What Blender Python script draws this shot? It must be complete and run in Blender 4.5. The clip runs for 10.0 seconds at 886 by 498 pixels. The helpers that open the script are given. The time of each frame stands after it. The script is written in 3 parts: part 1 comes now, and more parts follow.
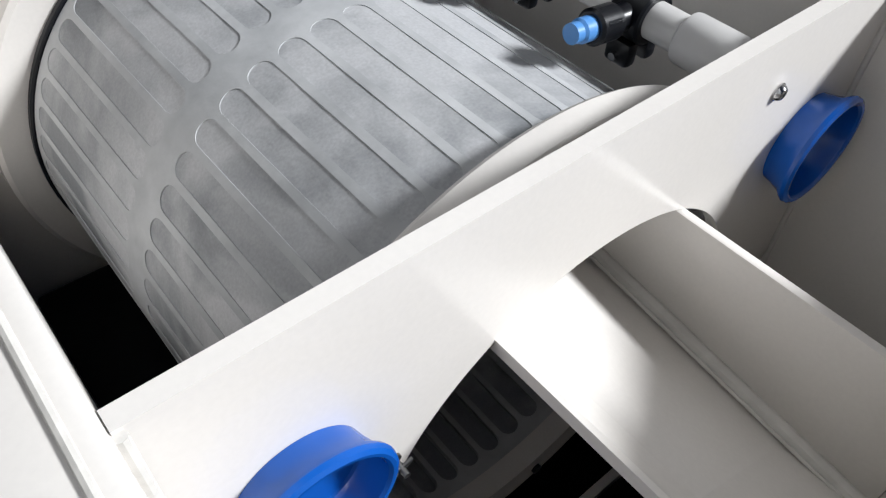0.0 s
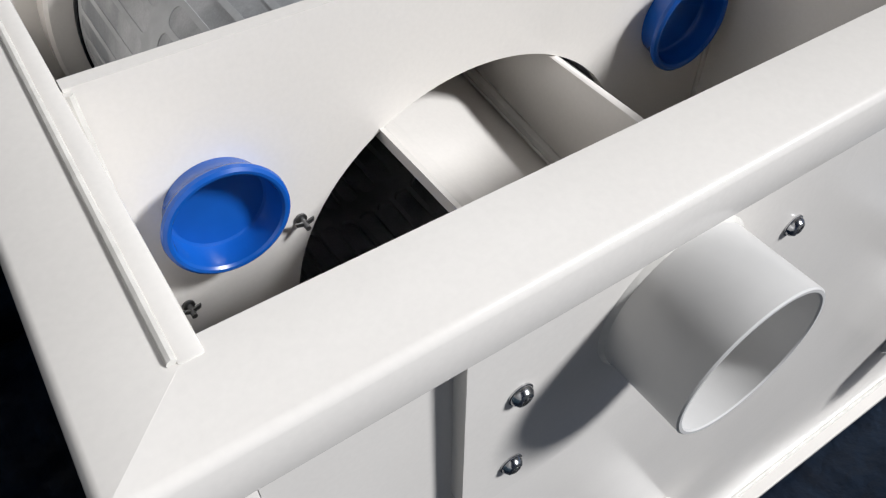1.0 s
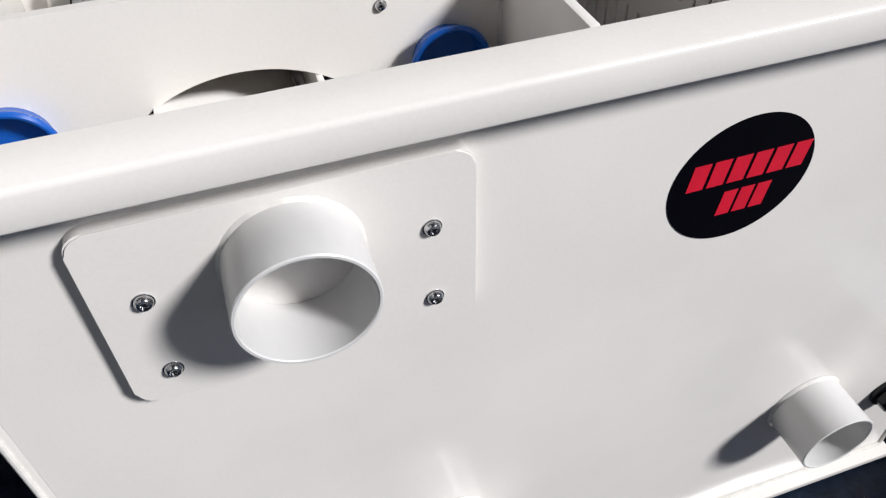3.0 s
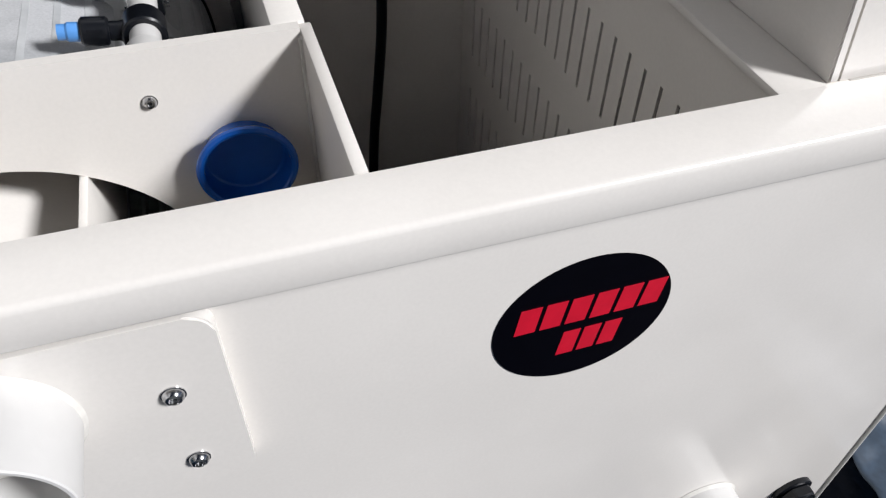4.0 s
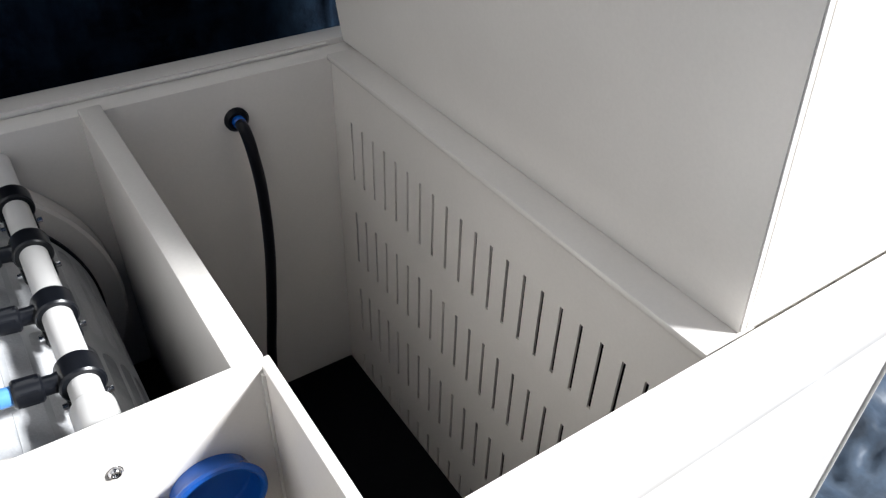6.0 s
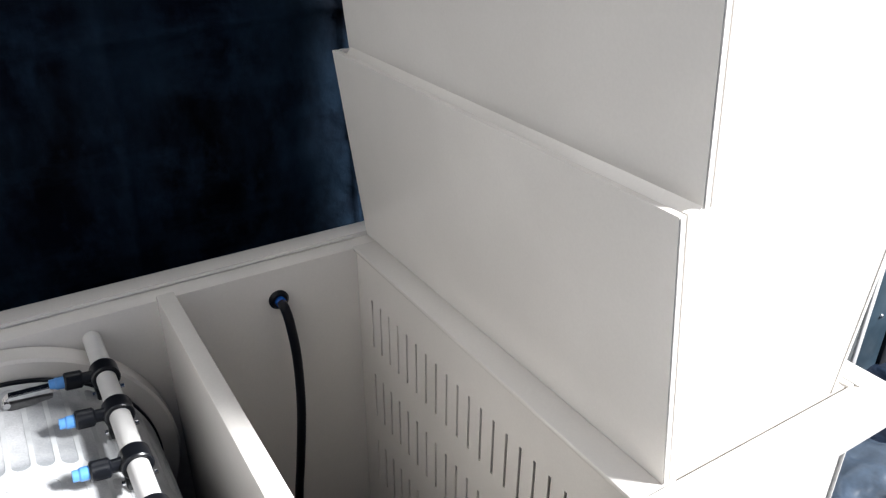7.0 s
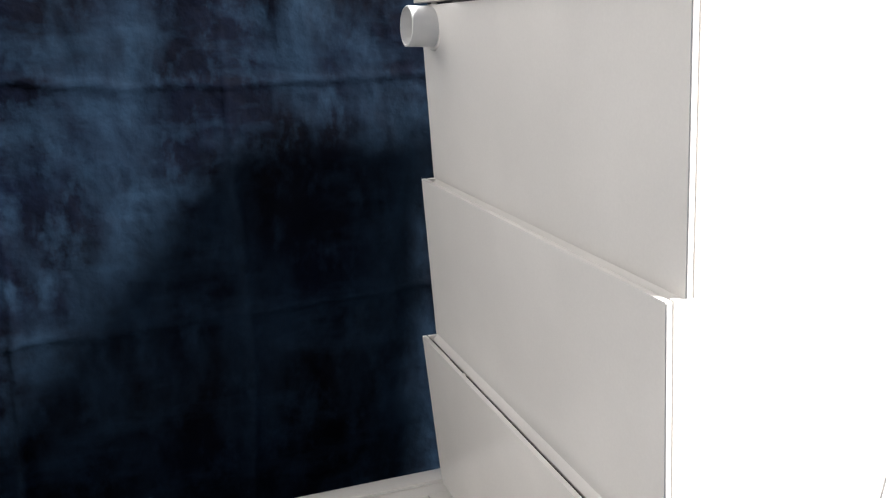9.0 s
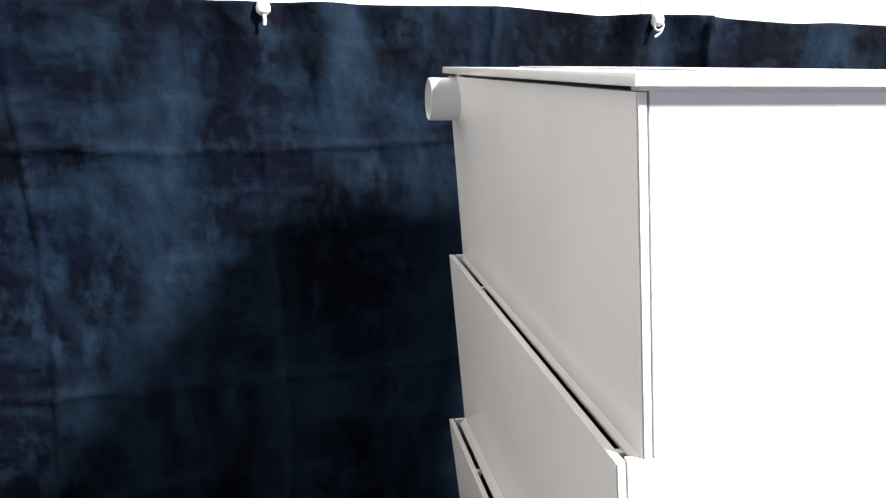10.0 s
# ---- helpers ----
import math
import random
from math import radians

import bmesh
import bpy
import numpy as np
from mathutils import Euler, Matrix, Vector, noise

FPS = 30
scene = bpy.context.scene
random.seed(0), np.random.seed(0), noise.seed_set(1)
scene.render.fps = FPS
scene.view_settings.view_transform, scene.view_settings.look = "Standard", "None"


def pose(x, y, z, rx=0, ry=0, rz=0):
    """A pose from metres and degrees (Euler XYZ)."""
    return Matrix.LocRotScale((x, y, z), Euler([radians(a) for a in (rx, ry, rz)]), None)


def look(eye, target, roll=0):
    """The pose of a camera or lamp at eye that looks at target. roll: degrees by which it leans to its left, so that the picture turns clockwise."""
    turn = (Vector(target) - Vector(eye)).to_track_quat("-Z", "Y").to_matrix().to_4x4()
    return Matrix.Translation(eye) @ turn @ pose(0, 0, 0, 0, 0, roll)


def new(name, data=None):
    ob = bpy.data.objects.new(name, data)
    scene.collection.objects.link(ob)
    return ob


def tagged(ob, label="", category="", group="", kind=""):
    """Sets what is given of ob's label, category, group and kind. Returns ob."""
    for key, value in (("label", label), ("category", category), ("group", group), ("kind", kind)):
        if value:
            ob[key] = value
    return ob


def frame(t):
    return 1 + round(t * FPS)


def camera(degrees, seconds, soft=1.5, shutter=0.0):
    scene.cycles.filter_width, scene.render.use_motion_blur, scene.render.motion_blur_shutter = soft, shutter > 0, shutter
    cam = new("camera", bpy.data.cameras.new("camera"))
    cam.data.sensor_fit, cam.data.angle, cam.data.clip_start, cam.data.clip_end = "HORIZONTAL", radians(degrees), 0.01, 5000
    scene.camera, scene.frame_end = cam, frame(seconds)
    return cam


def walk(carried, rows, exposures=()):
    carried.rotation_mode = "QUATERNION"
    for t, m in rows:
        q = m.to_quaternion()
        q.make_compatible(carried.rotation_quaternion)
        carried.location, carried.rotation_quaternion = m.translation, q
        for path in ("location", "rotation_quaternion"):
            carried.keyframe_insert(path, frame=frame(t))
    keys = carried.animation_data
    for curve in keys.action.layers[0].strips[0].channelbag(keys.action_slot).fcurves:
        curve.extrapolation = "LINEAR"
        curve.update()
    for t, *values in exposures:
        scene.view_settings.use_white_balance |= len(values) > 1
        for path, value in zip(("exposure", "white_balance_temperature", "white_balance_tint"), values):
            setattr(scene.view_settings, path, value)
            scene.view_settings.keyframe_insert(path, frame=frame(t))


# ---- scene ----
cam = camera(60.7, 10.0, soft=1.25)
PATH = [
    (0, (-0.013, 0.033, 0.914), (0.877, 1.044, -0.564), 2.4),
    (0.5, (-0.015, -0.068, 0.908), (0.806, 1.004, -0.568), 0.6),
    (1, (-0.03, -0.171, 0.919), (0.72, 0.948, -0.559), -0.1),
    (1.5, (-0.026, -0.28, 0.939), (0.64, 0.915, -0.52), -1.5),
    (2, (0.049, -0.392, 0.969), (0.653, 0.865, -0.465), -1.2),
    (2.2, (0.095, -0.447, 0.971), (0.643, 0.867, -0.433), -2.4),
    (3.3, (0.278, -0.429, 0.976), (0.679, 0.946, -0.42), -1.2),
    (3.5, (0.32, -0.4, 0.98), (0.717, 0.971, -0.421), -0.4),
    (4, (0.427, -0.327, 0.988), (0.88, 0.992, -0.446), 1.5),
    (4.5, (0.462, -0.25, 1.014), (1.052, 1.004, -0.428), 1.7),
    (5, (0.427, -0.153, 1.03), (1.176, 1.031, -0.398), 1.9),
    (5.2, (0.412, -0.138, 1.034), (1.21, 1.038, -0.373), 1.8),
    (6.3, (0.37, -0.26, 1.165), (1.289, 1.098, 0.019), 1.2),
    (6.5, (0.368, -0.295, 1.192), (1.284, 1.123, 0.12), 1.2),
    (7, (0.324, -0.355, 1.275), (1.259, 1.148, 0.344), 0.3),
    (7.5, (0.282, -0.409, 1.366), (1.229, 1.158, 0.559), -0.0),
    (8, (0.262, -0.468, 1.44), (1.19, 1.162, 0.746), -0.0),
    (8.5, (0.259, -0.491, 1.507), (1.146, 1.192, 0.89), 0.0),
    (9, (0.339, -0.532, 1.544), (1.042, 1.261, 1.005), 0.6),
    (9.5, (0.44, -0.546, 1.575), (0.981, 1.313, 1.075), 0.4),
    (10, (0.542, -0.489, 1.611), (0.906, 1.42, 1.136), 0.4),
]
walk(cam, [(t, look(eye, target, roll)) for t, eye, target, roll in PATH],
     [(0.0, 0.22, 6100, 9.5), (0.5, -0.05, 6100, 9.5), (1.0, -0.06, 6200, 10), (2.0, 0.05, 6250, 11.5), (4.0, 0.05, 6250, 11), (4.5, 0.1, 6250, 11), (5.0, 0.38, 6200, 10), (5.2, 0.58, 6200, 9.5), (6.3, 1.22, 6150, 9.5), (7.0, 1.38, 6250, 10), (8.5, 1.6, 6400, 11), (10.0, 1.65, 6350, 10.5)])

# ---- world and light ----
SUN_WAY = Vector((0.58, -0.55, 0.555)).normalized()
world = bpy.data.worlds.new("sky")
scene.world = world
world.use_nodes = True
wn = world.node_tree.nodes
sky = wn.new("ShaderNodeTexSky")
sky.sky_type = "NISHITA"
sky.sun_disc = False
sky.air_density, sky.dust_density, sky.ozone_density = 0.12, 0.05, 0.3
sky.sun_elevation = math.asin(SUN_WAY.z)
sky.sun_rotation = math.atan2(SUN_WAY.x, SUN_WAY.y)
world.node_tree.links.new(sky.outputs[0], wn["Background"].inputs[0])
wn["Background"].inputs[1].default_value = 0.05
sun = new("sun", bpy.data.lights.new("sun", "SUN"))
sun.data.energy, sun.data.angle, sun.data.color = 5.0, radians(10), (1.0, 0.985, 0.965)
sun.matrix_world = look(SUN_WAY * 8, (0, 0, 0))

# ---- materials ----


def material(name, base, rough=0.5, metal=0.0, vary=0.06, scale=6.0, fine=90.0, bump=0.05, bump_scale=120.0, coat=0.0, second=None, spread=(0.4, 0.6), stretch=(1, 1, 1), spec=0.5, deep=0.002, swirl=0.0, detail=6):
    m = bpy.data.materials.new(name)
    m.use_nodes = True
    n, l = m.node_tree.nodes, m.node_tree.links
    b = n["Principled BSDF"]
    b.inputs["Roughness"].default_value, b.inputs["Metallic"].default_value = rough, metal
    b.inputs["Coat Weight"].default_value = coat
    b.inputs["Specular IOR Level"].default_value = spec
    tc = n.new("ShaderNodeTexCoord")
    mp = n.new("ShaderNodeMapping")
    mp.inputs["Scale"].default_value = stretch
    l.new(tc.outputs["Object"], mp.inputs[0])
    big, small = n.new("ShaderNodeTexNoise"), n.new("ShaderNodeTexNoise")
    big.inputs["Scale"].default_value, big.inputs["Detail"].default_value = scale, detail
    big.inputs["Distortion"].default_value = swirl
    small.inputs["Scale"].default_value, small.inputs["Detail"].default_value = fine, 3
    l.new(mp.outputs[0], big.inputs[0])
    l.new(mp.outputs[0], small.inputs[0])
    ramp = n.new("ShaderNodeValToRGB")
    ramp.color_ramp.elements[0].position, ramp.color_ramp.elements[1].position = spread
    dark = [c * (1 - vary) for c in base]
    ramp.color_ramp.elements[0].color = (*dark, 1)
    ramp.color_ramp.elements[1].color = (*(second or base), 1)
    l.new(big.outputs["Fac"], ramp.inputs[0])
    mix = n.new("ShaderNodeMixRGB")
    mix.blend_type = "MULTIPLY"
    mix.inputs["Fac"].default_value = min(1.0, vary * 1.5)
    l.new(ramp.outputs[0], mix.inputs[1])
    l.new(small.outputs["Fac"], mix.inputs[2])
    l.new(mix.outputs[0], b.inputs["Base Color"])
    rr = n.new("ShaderNodeMapRange")
    rr.inputs["To Min"].default_value, rr.inputs["To Max"].default_value = rough * 0.85, min(1, rough * 1.15)
    l.new(big.outputs["Fac"], rr.inputs[0])
    l.new(rr.outputs[0], b.inputs["Roughness"])
    if bump:
        bn, bp = n.new("ShaderNodeTexNoise"), n.new("ShaderNodeBump")
        bn.inputs["Scale"].default_value, bn.inputs["Detail"].default_value = bump_scale, 4
        bp.inputs["Strength"].default_value, bp.inputs["Distance"].default_value = bump, deep
        l.new(mp.outputs[0], bn.inputs[0])
        l.new(bn.outputs["Fac"], bp.inputs["Height"])
        l.new(bp.outputs[0], b.inputs["Normal"])
    return m


def velour(name, low, high, tint, bump=0.5, size=45, deep=0.004, rough=0.8, spec=0.06):
    """Dark blue pile that is brushed in patches and streaks."""
    m = material(name, low, rough, vary=0.4, scale=3.2, fine=60, bump=bump, bump_scale=size, second=high, spread=(0.38, 0.66), spec=spec, deep=deep, detail=12)
    n, l = m.node_tree.nodes, m.node_tree.links
    b = n["Principled BSDF"]
    first = b.inputs["Base Color"].links[0].from_socket
    tc = n["Texture Coordinate"]
    for stretch, scale, least, most in (((2.6, 1, 1.2), 2.6, 0.47, 0.70), ((1.2, 1, 3.0), 3.2, 0.50, 0.72), ((2.6, 1, 1.6), 8.0, 0.52, 0.74)):
        mp, tx, rp, mx = n.new("ShaderNodeMapping"), n.new("ShaderNodeTexNoise"), n.new("ShaderNodeMapRange"), n.new("ShaderNodeMixRGB")
        mp.inputs["Scale"].default_value = stretch
        tx.inputs["Scale"].default_value, tx.inputs["Detail"].default_value, tx.inputs["Roughness"].default_value = scale, 9, 0.62
        rp.inputs["From Min"].default_value, rp.inputs["From Max"].default_value = least, most
        rp.inputs["To Max"].default_value = 0.6
        mx.inputs[2].default_value = tint
        l.new(tc.outputs["Object"], mp.inputs[0])
        l.new(mp.outputs[0], tx.inputs[0])
        l.new(tx.outputs["Fac"], rp.inputs[0])
        l.new(rp.outputs[0], mx.inputs[0])
        l.new(first, mx.inputs[1])
        first = mx.outputs[0]
    l.new(first, b.inputs["Base Color"])
    return m


PVC = material("cream_pvc", (0.76, 0.727, 0.685), 0.20, vary=0.05, scale=4, fine=300, bump=0.04, bump_scale=40)
PIPE = material("white_pvc_pipe", (0.61, 0.60, 0.585), 0.30, vary=0.04, scale=9, bump=0.03)
WELD = material("pvc_weld", (0.72, 0.695, 0.65), 0.25, vary=0.08, scale=60, bump=0.3, bump_scale=160)
BLUE = material("blue_plastic", (0.008, 0.095, 0.44), 0.26, vary=0.10, scale=14, bump=0.03)
NOZZLE = material("light_blue_plastic", (0.10, 0.29, 0.66), 0.35, vary=0.1, scale=40, bump=0.05)
BLACK = material("black_plastic", (0.006, 0.007, 0.010), 0.30, vary=0.2, scale=40, bump=0.08, spec=0.4)
RUBBER = material("black_rubber", (0.003, 0.004, 0.008), 0.4, vary=0.2, scale=30, bump=0.05, spec=0.25)
CHROME = material("stainless_steel", (0.62, 0.62, 0.63), 0.18, 1.0, vary=0.1, scale=80, bump=0.05)
DULL = material("dull_steel", (0.20, 0.20, 0.20), 0.4, 0.9, vary=0.2, scale=90, bump=0.05)
CAGE = material("grey_white_cage", (0.47, 0.48, 0.49), 0.55, vary=0.14, scale=11, bump=0.12, spec=0.3, second=(0.55, 0.56, 0.565))
SCREEN = material("grey_screen_cloth", (0.33, 0.345, 0.36), 0.45, vary=0.22, scale=7, fine=500, bump=0.5, bump_scale=30, second=(0.56, 0.565, 0.575), spread=(0.42, 0.58), spec=0.4, deep=0.004, swirl=0.6)
for m in (CAGE, SCREEN):
    # one cloth over the whole drum: the pattern runs on from panel to panel
    spot = m.node_tree.nodes.new("ShaderNodeNewGeometry")
    m.node_tree.links.new(spot.outputs["Position"], m.node_tree.nodes["Mapping"].inputs[0])
# near-black colour for added blocks that stand for deep shade
DEEP_SHADE = material("deep_shade_black", (0.004, 0.0045, 0.006), 0.7, vary=0.4, scale=9, bump=0.2, spec=0.1)
CLOTH = velour("dark_blue_velour", (0.0002, 0.0008, 0.0040), (0.0009, 0.0029, 0.0098), (0.0105, 0.0235, 0.0420, 1), bump=0.6, size=30, deep=0.008)
TARP = velour("dark_blue_floor_cloth", (0.0020, 0.0060, 0.0170), (0.0055, 0.0140, 0.0340), (0.0095, 0.0210, 0.0420, 1), bump=0.6, size=16, deep=0.02, rough=0.55, spec=0.14)
STICKER = material("black_sticker", (0.001, 0.001, 0.003), 0.5, vary=0.15, scale=30, bump=0.02, spec=0.06)
RED = material("red_print", (0.62, 0.006, 0.028), 0.4, vary=0.08, scale=60, bump=0.02)
CONCRETE = material("grey_concrete", (0.11, 0.12, 0.12), 0.8, vary=0.3, scale=2.5, fine=40, bump=0.4, bump_scale=60)
PAINT = material("white_painted_wall", (0.88, 0.875, 0.86), 0.6, vary=0.03, scale=2, bump=0.1)
PANEL = material("grey_bounce_panel", (0.36, 0.352, 0.34), 0.55, vary=0.05, scale=2, bump=0.1)
STEEL = material("blue_grey_coated_metal", (0.055, 0.095, 0.13), 0.35, 0.3, vary=0.25, scale=8, bump=0.08)
GREY = material("grey_blue_cloth", (0.065, 0.095, 0.14), 0.4, vary=0.35, scale=9, bump=0.5, bump_scale=18)

# ---- mesh helpers ----


def thing(name, at, label, category, group="", kind=""):
    ob = new(name)
    ob.location = at
    ob.empty_display_size = 0.05
    return tagged(ob, label, category, group, kind)


def world_place(ob):
    p = Vector((0, 0, 0))
    while ob:
        p += ob.location
        ob = ob.parent
    return p


def part(name, bm, mat, parent=None, label="", smooth=30):
    """Links a bmesh, given in the world's metres, as one mesh under a thing or a part."""
    if parent:
        bmesh.ops.translate(bm, verts=bm.verts, vec=-world_place(parent))
    bmesh.ops.recalc_face_normals(bm, faces=bm.faces)
    me = bpy.data.meshes.new(name)
    bm.to_mesh(me)
    bm.free()
    me.materials.append(mat)
    for f in me.polygons:
        f.use_smooth = smooth > 0
    if smooth:
        me.set_sharp_from_angle(angle=radians(smooth))
    ob = new(name, me)
    ob.parent = parent
    return tagged(ob, label)


def cuboid(bm, x0, x1, y0, y1, z0, z1, bevel=0.0015, seg=2):
    made = bmesh.ops.create_cube(bm, size=1.0)["verts"]
    for v in made:
        v.co = Vector(((x0 + x1) / 2 + v.co.x * (x1 - x0), (y0 + y1) / 2 + v.co.y * (y1 - y0), (z0 + z1) / 2 + v.co.z * (z1 - z0)))
    if bevel:
        edges = list({e for v in made for e in v.link_edges})
        bmesh.ops.bevel(bm, geom=edges, offset=bevel, segments=seg, affect="EDGES", profile=0.5)
    return bm


def slab(*args, **kw):
    return cuboid(bmesh.new(), *args, **kw)


def turned(profile, m, seg=48, bm=None, closed=True):
    """A ring of (radius, height) points turned round the local z axis, laid by m."""
    bm = bm or bmesh.new()
    loops = []
    for k in range(seg):
        a = 2 * math.pi * k / seg
        loops.append([bm.verts.new(m @ Vector((r * math.cos(a), r * math.sin(a), h))) for r, h in profile])
    n = len(profile)
    for k in range(seg):
        p, q = loops[k], loops[(k + 1) % seg]
        for i in range(n if closed else n - 1):
            j = (i + 1) % n
            bm.faces.new((p[i], p[j], q[j], q[i]))
    bmesh.ops.remove_doubles(bm, verts=bm.verts, dist=1e-6)
    return bm


def rod(profile, m, seg=32, bm=None):
    """A solid turned body: the profile starts and ends on the axis."""
    return turned([(1e-7, profile[0][1]), *profile, (1e-7, profile[-1][1])], m, seg, bm, closed=False)


TO_Y = Matrix.Rotation(radians(-90), 4, "X")      # local z runs along +y
FRONT = Matrix.Rotation(radians(90), 4, "X")      # local z runs along -y
TO_X = Matrix.Rotation(radians(90), 4, "Y")       # local z runs along +x
LEFT = Matrix.Rotation(radians(-90), 4, "Y")      # local z runs along -x


def at(x, y, z):
    return Matrix.Translation((x, y, z))


def hexagon(bm, m, r, h0, h1):
    lo = [bm.verts.new(m @ Vector((r * math.cos(k * math.pi / 3), r * math.sin(k * math.pi / 3), h0))) for k in range(6)]
    hi = [bm.verts.new(m @ Vector((r * math.cos(k * math.pi / 3), r * math.sin(k * math.pi / 3), h1))) for k in range(6)]
    fs = [bm.faces.new(lo[::-1]), bm.faces.new(hi)] + [bm.faces.new((lo[k], lo[(k + 1) % 6], hi[(k + 1) % 6], hi[k])) for k in range(6)]
    bmesh.ops.bevel(bm, geom=list({e for f in fs for e in f.edges}), offset=r * 0.08, segments=1, affect="EDGES")
    return bm


def prism(points, m, depth, bevel=0.001):
    """A flat outline (u, v) in m's own x and y, thickened along its z."""
    bm = bmesh.new()
    lo = [bm.verts.new(m @ Vector((u, v, 0))) for u, v in points]
    hi = [bm.verts.new(m @ Vector((u, v, depth))) for u, v in points]
    n = len(points)
    bm.faces.new(lo[::-1])
    top = bm.faces.new(hi)
    for k in range(n):
        bm.faces.new((lo[k], lo[(k + 1) % n], hi[(k + 1) % n], hi[k]))
    if bevel:
        bmesh.ops.bevel(bm, geom=list(top.edges), offset=bevel, segments=2, affect="EDGES")
    return bm


def round_rect(u0, u1, v0, v1, r, seg=6):
    out = []
    for cx, cy, a0 in ((u1 - r, v1 - r, 0), (u0 + r, v1 - r, 90), (u0 + r, v0 + r, 180), (u1 - r, v0 + r, 270)):
        for k in range(seg + 1):
            a = radians(a0 + 90 * k / seg)
            out.append((cx + r * math.cos(a), cy + r * math.sin(a)))
    return out


def holed(x0, x1, z0, z1, cx, cz, r, y0, y1, seg=72):
    """An upright plate from y0 to y1 with one round hole."""
    angles = [2 * math.pi * k / seg for k in range(seg)]
    angles += [math.atan2(z - cz, x - cx) % (2 * math.pi) for x in (x0, x1) for z in (z0, z1)]
    angles = sorted(set(angles))
    bm = bmesh.new()
    rings = []
    for y in (y0, y1):
        inner, outer = [], []
        for a in angles:
            c, s = math.cos(a), math.sin(a)
            inner.append(bm.verts.new((cx + r * c, y, cz + r * s)))
            reach = min(((x1 - cx) / c if c > 1e-9 else (x0 - cx) / c if c < -1e-9 else 9e9), ((z1 - cz) / s if s > 1e-9 else (z0 - cz) / s if s < -1e-9 else 9e9))
            outer.append(bm.verts.new((cx + reach * c, y, cz + reach * s)))
        rings.append((inner, outer))
    n = len(angles)
    (i0, o0), (i1, o1) = rings
    for k in range(n):
        j = (k + 1) % n
        for loop in ((i0[k], i0[j], o0[j], o0[k]), (i1[k], o1[k], o1[j], i1[j]), (i0[k], i1[k], i1[j], i0[j]), (o0[k], o0[j], o1[j], o1[k])):
            bm.faces.new(loop)
    return bm


def arched(x0, x1, z0, z1, cx, cz, r, zb, y0, y1, seg=64):
    """An upright plate from y0 to y1 with an opening: a half circle above straight sides down to zb."""
    inner = [(cx + r * math.cos(math.pi * k / seg), cz + r * math.sin(math.pi * k / seg)) for k in range(seg + 1)]
    outer = []
    for u, w in inner:
        c, d = u - cx, w - cz
        k = min(((x1 - cx) / c if c > 1e-9 else (x0 - cx) / c if c < -1e-9 else 9e9), ((z1 - cz) / d if d > 1e-9 else 9e9))
        outer.append((cx + k * c, cz + k * d))
    for corner in ((x1, z1), (x0, z1)):
        k = min(range(len(outer)), key=lambda i: (outer[i][0] - corner[0]) ** 2 + (outer[i][1] - corner[1]) ** 2)
        outer[k] = corner
    inner = [(cx + r, zb), *inner, (cx - r, zb)]
    outer = [(x1, zb), *outer, (x0, zb)]
    bm = bmesh.new()
    f, b = [([bm.verts.new((u, y, w)) for u, w in inner], [bm.verts.new((u, y, w)) for u, w in outer]) for y in (y0, y1)]
    for k in range(len(inner) - 1):
        for loop in ((f[0][k], f[0][k + 1], f[1][k + 1], f[1][k]), (b[0][k], b[1][k], b[1][k + 1], b[0][k + 1]), (f[0][k], b[0][k], b[0][k + 1], f[0][k + 1]), (f[1][k], f[1][k + 1], b[1][k + 1], b[1][k])):
            bm.faces.new(loop)
    return cuboid(bm, x0, x1, y0, y1, z0, zb, bevel=0)


def tube_along(points, r, seg=12, bm=None):
    bm = bm or bmesh.new()
    pts = [Vector(p) for p in points]
    rings = []
    for k, p in enumerate(pts):
        d = (pts[min(k + 1, len(pts) - 1)] - pts[max(k - 1, 0)]).normalized()
        u = d.cross(Vector((0.31, 0.2, 0.93))).normalized()
        w = d.cross(u)
        rings.append([bm.verts.new(p + r * (math.cos(2 * math.pi * i / seg) * u + math.sin(2 * math.pi * i / seg) * w)) for i in range(seg)])
    for a, b in zip(rings, rings[1:]):
        for i in range(seg):
            bm.faces.new((a[i], a[(i + 1) % seg], b[(i + 1) % seg], b[i]))
    bm.faces.new(rings[0][::-1])
    bm.faces.new(rings[-1])
    return bm


def glide(points, steps=8):
    """A smooth curve through the points."""
    pts = [Vector(p) for p in points]
    pts = [2 * pts[0] - pts[1], *pts, 2 * pts[-1] - pts[-2]]
    out = []
    for a, b, c, d in zip(pts, pts[1:], pts[2:], pts[3:]):
        for k in range(steps):
            t = k / steps
            out.append(0.5 * (2 * b + (c - a) * t + (2 * a - 5 * b + 4 * c - d) * t * t + (3 * b - a - 3 * c + d) * t ** 3))
    return out + [pts[-2]]


# ---- the surroundings ----
GROUND = -0.225
RIM = 0.70


def sheet(name, nx, ny, place, mat, label, category, kind="", thick=0.003, smooth=180):
    bm = bmesh.new()
    grid = [[bm.verts.new(place(i / nx, j / ny)) for i in range(nx + 1)] for j in range(ny + 1)]
    for j in range(ny):
        for i in range(nx):
            bm.faces.new((grid[j][i], grid[j][i + 1], grid[j + 1][i + 1], grid[j + 1][i]))
    ob = part(name, bm, mat, None, label, smooth)
    if thick:
        s = ob.modifiers.new("thickness", "SOLIDIFY")
        s.thickness, s.offset = thick, -1
    return tagged(ob, "", category, "", kind)


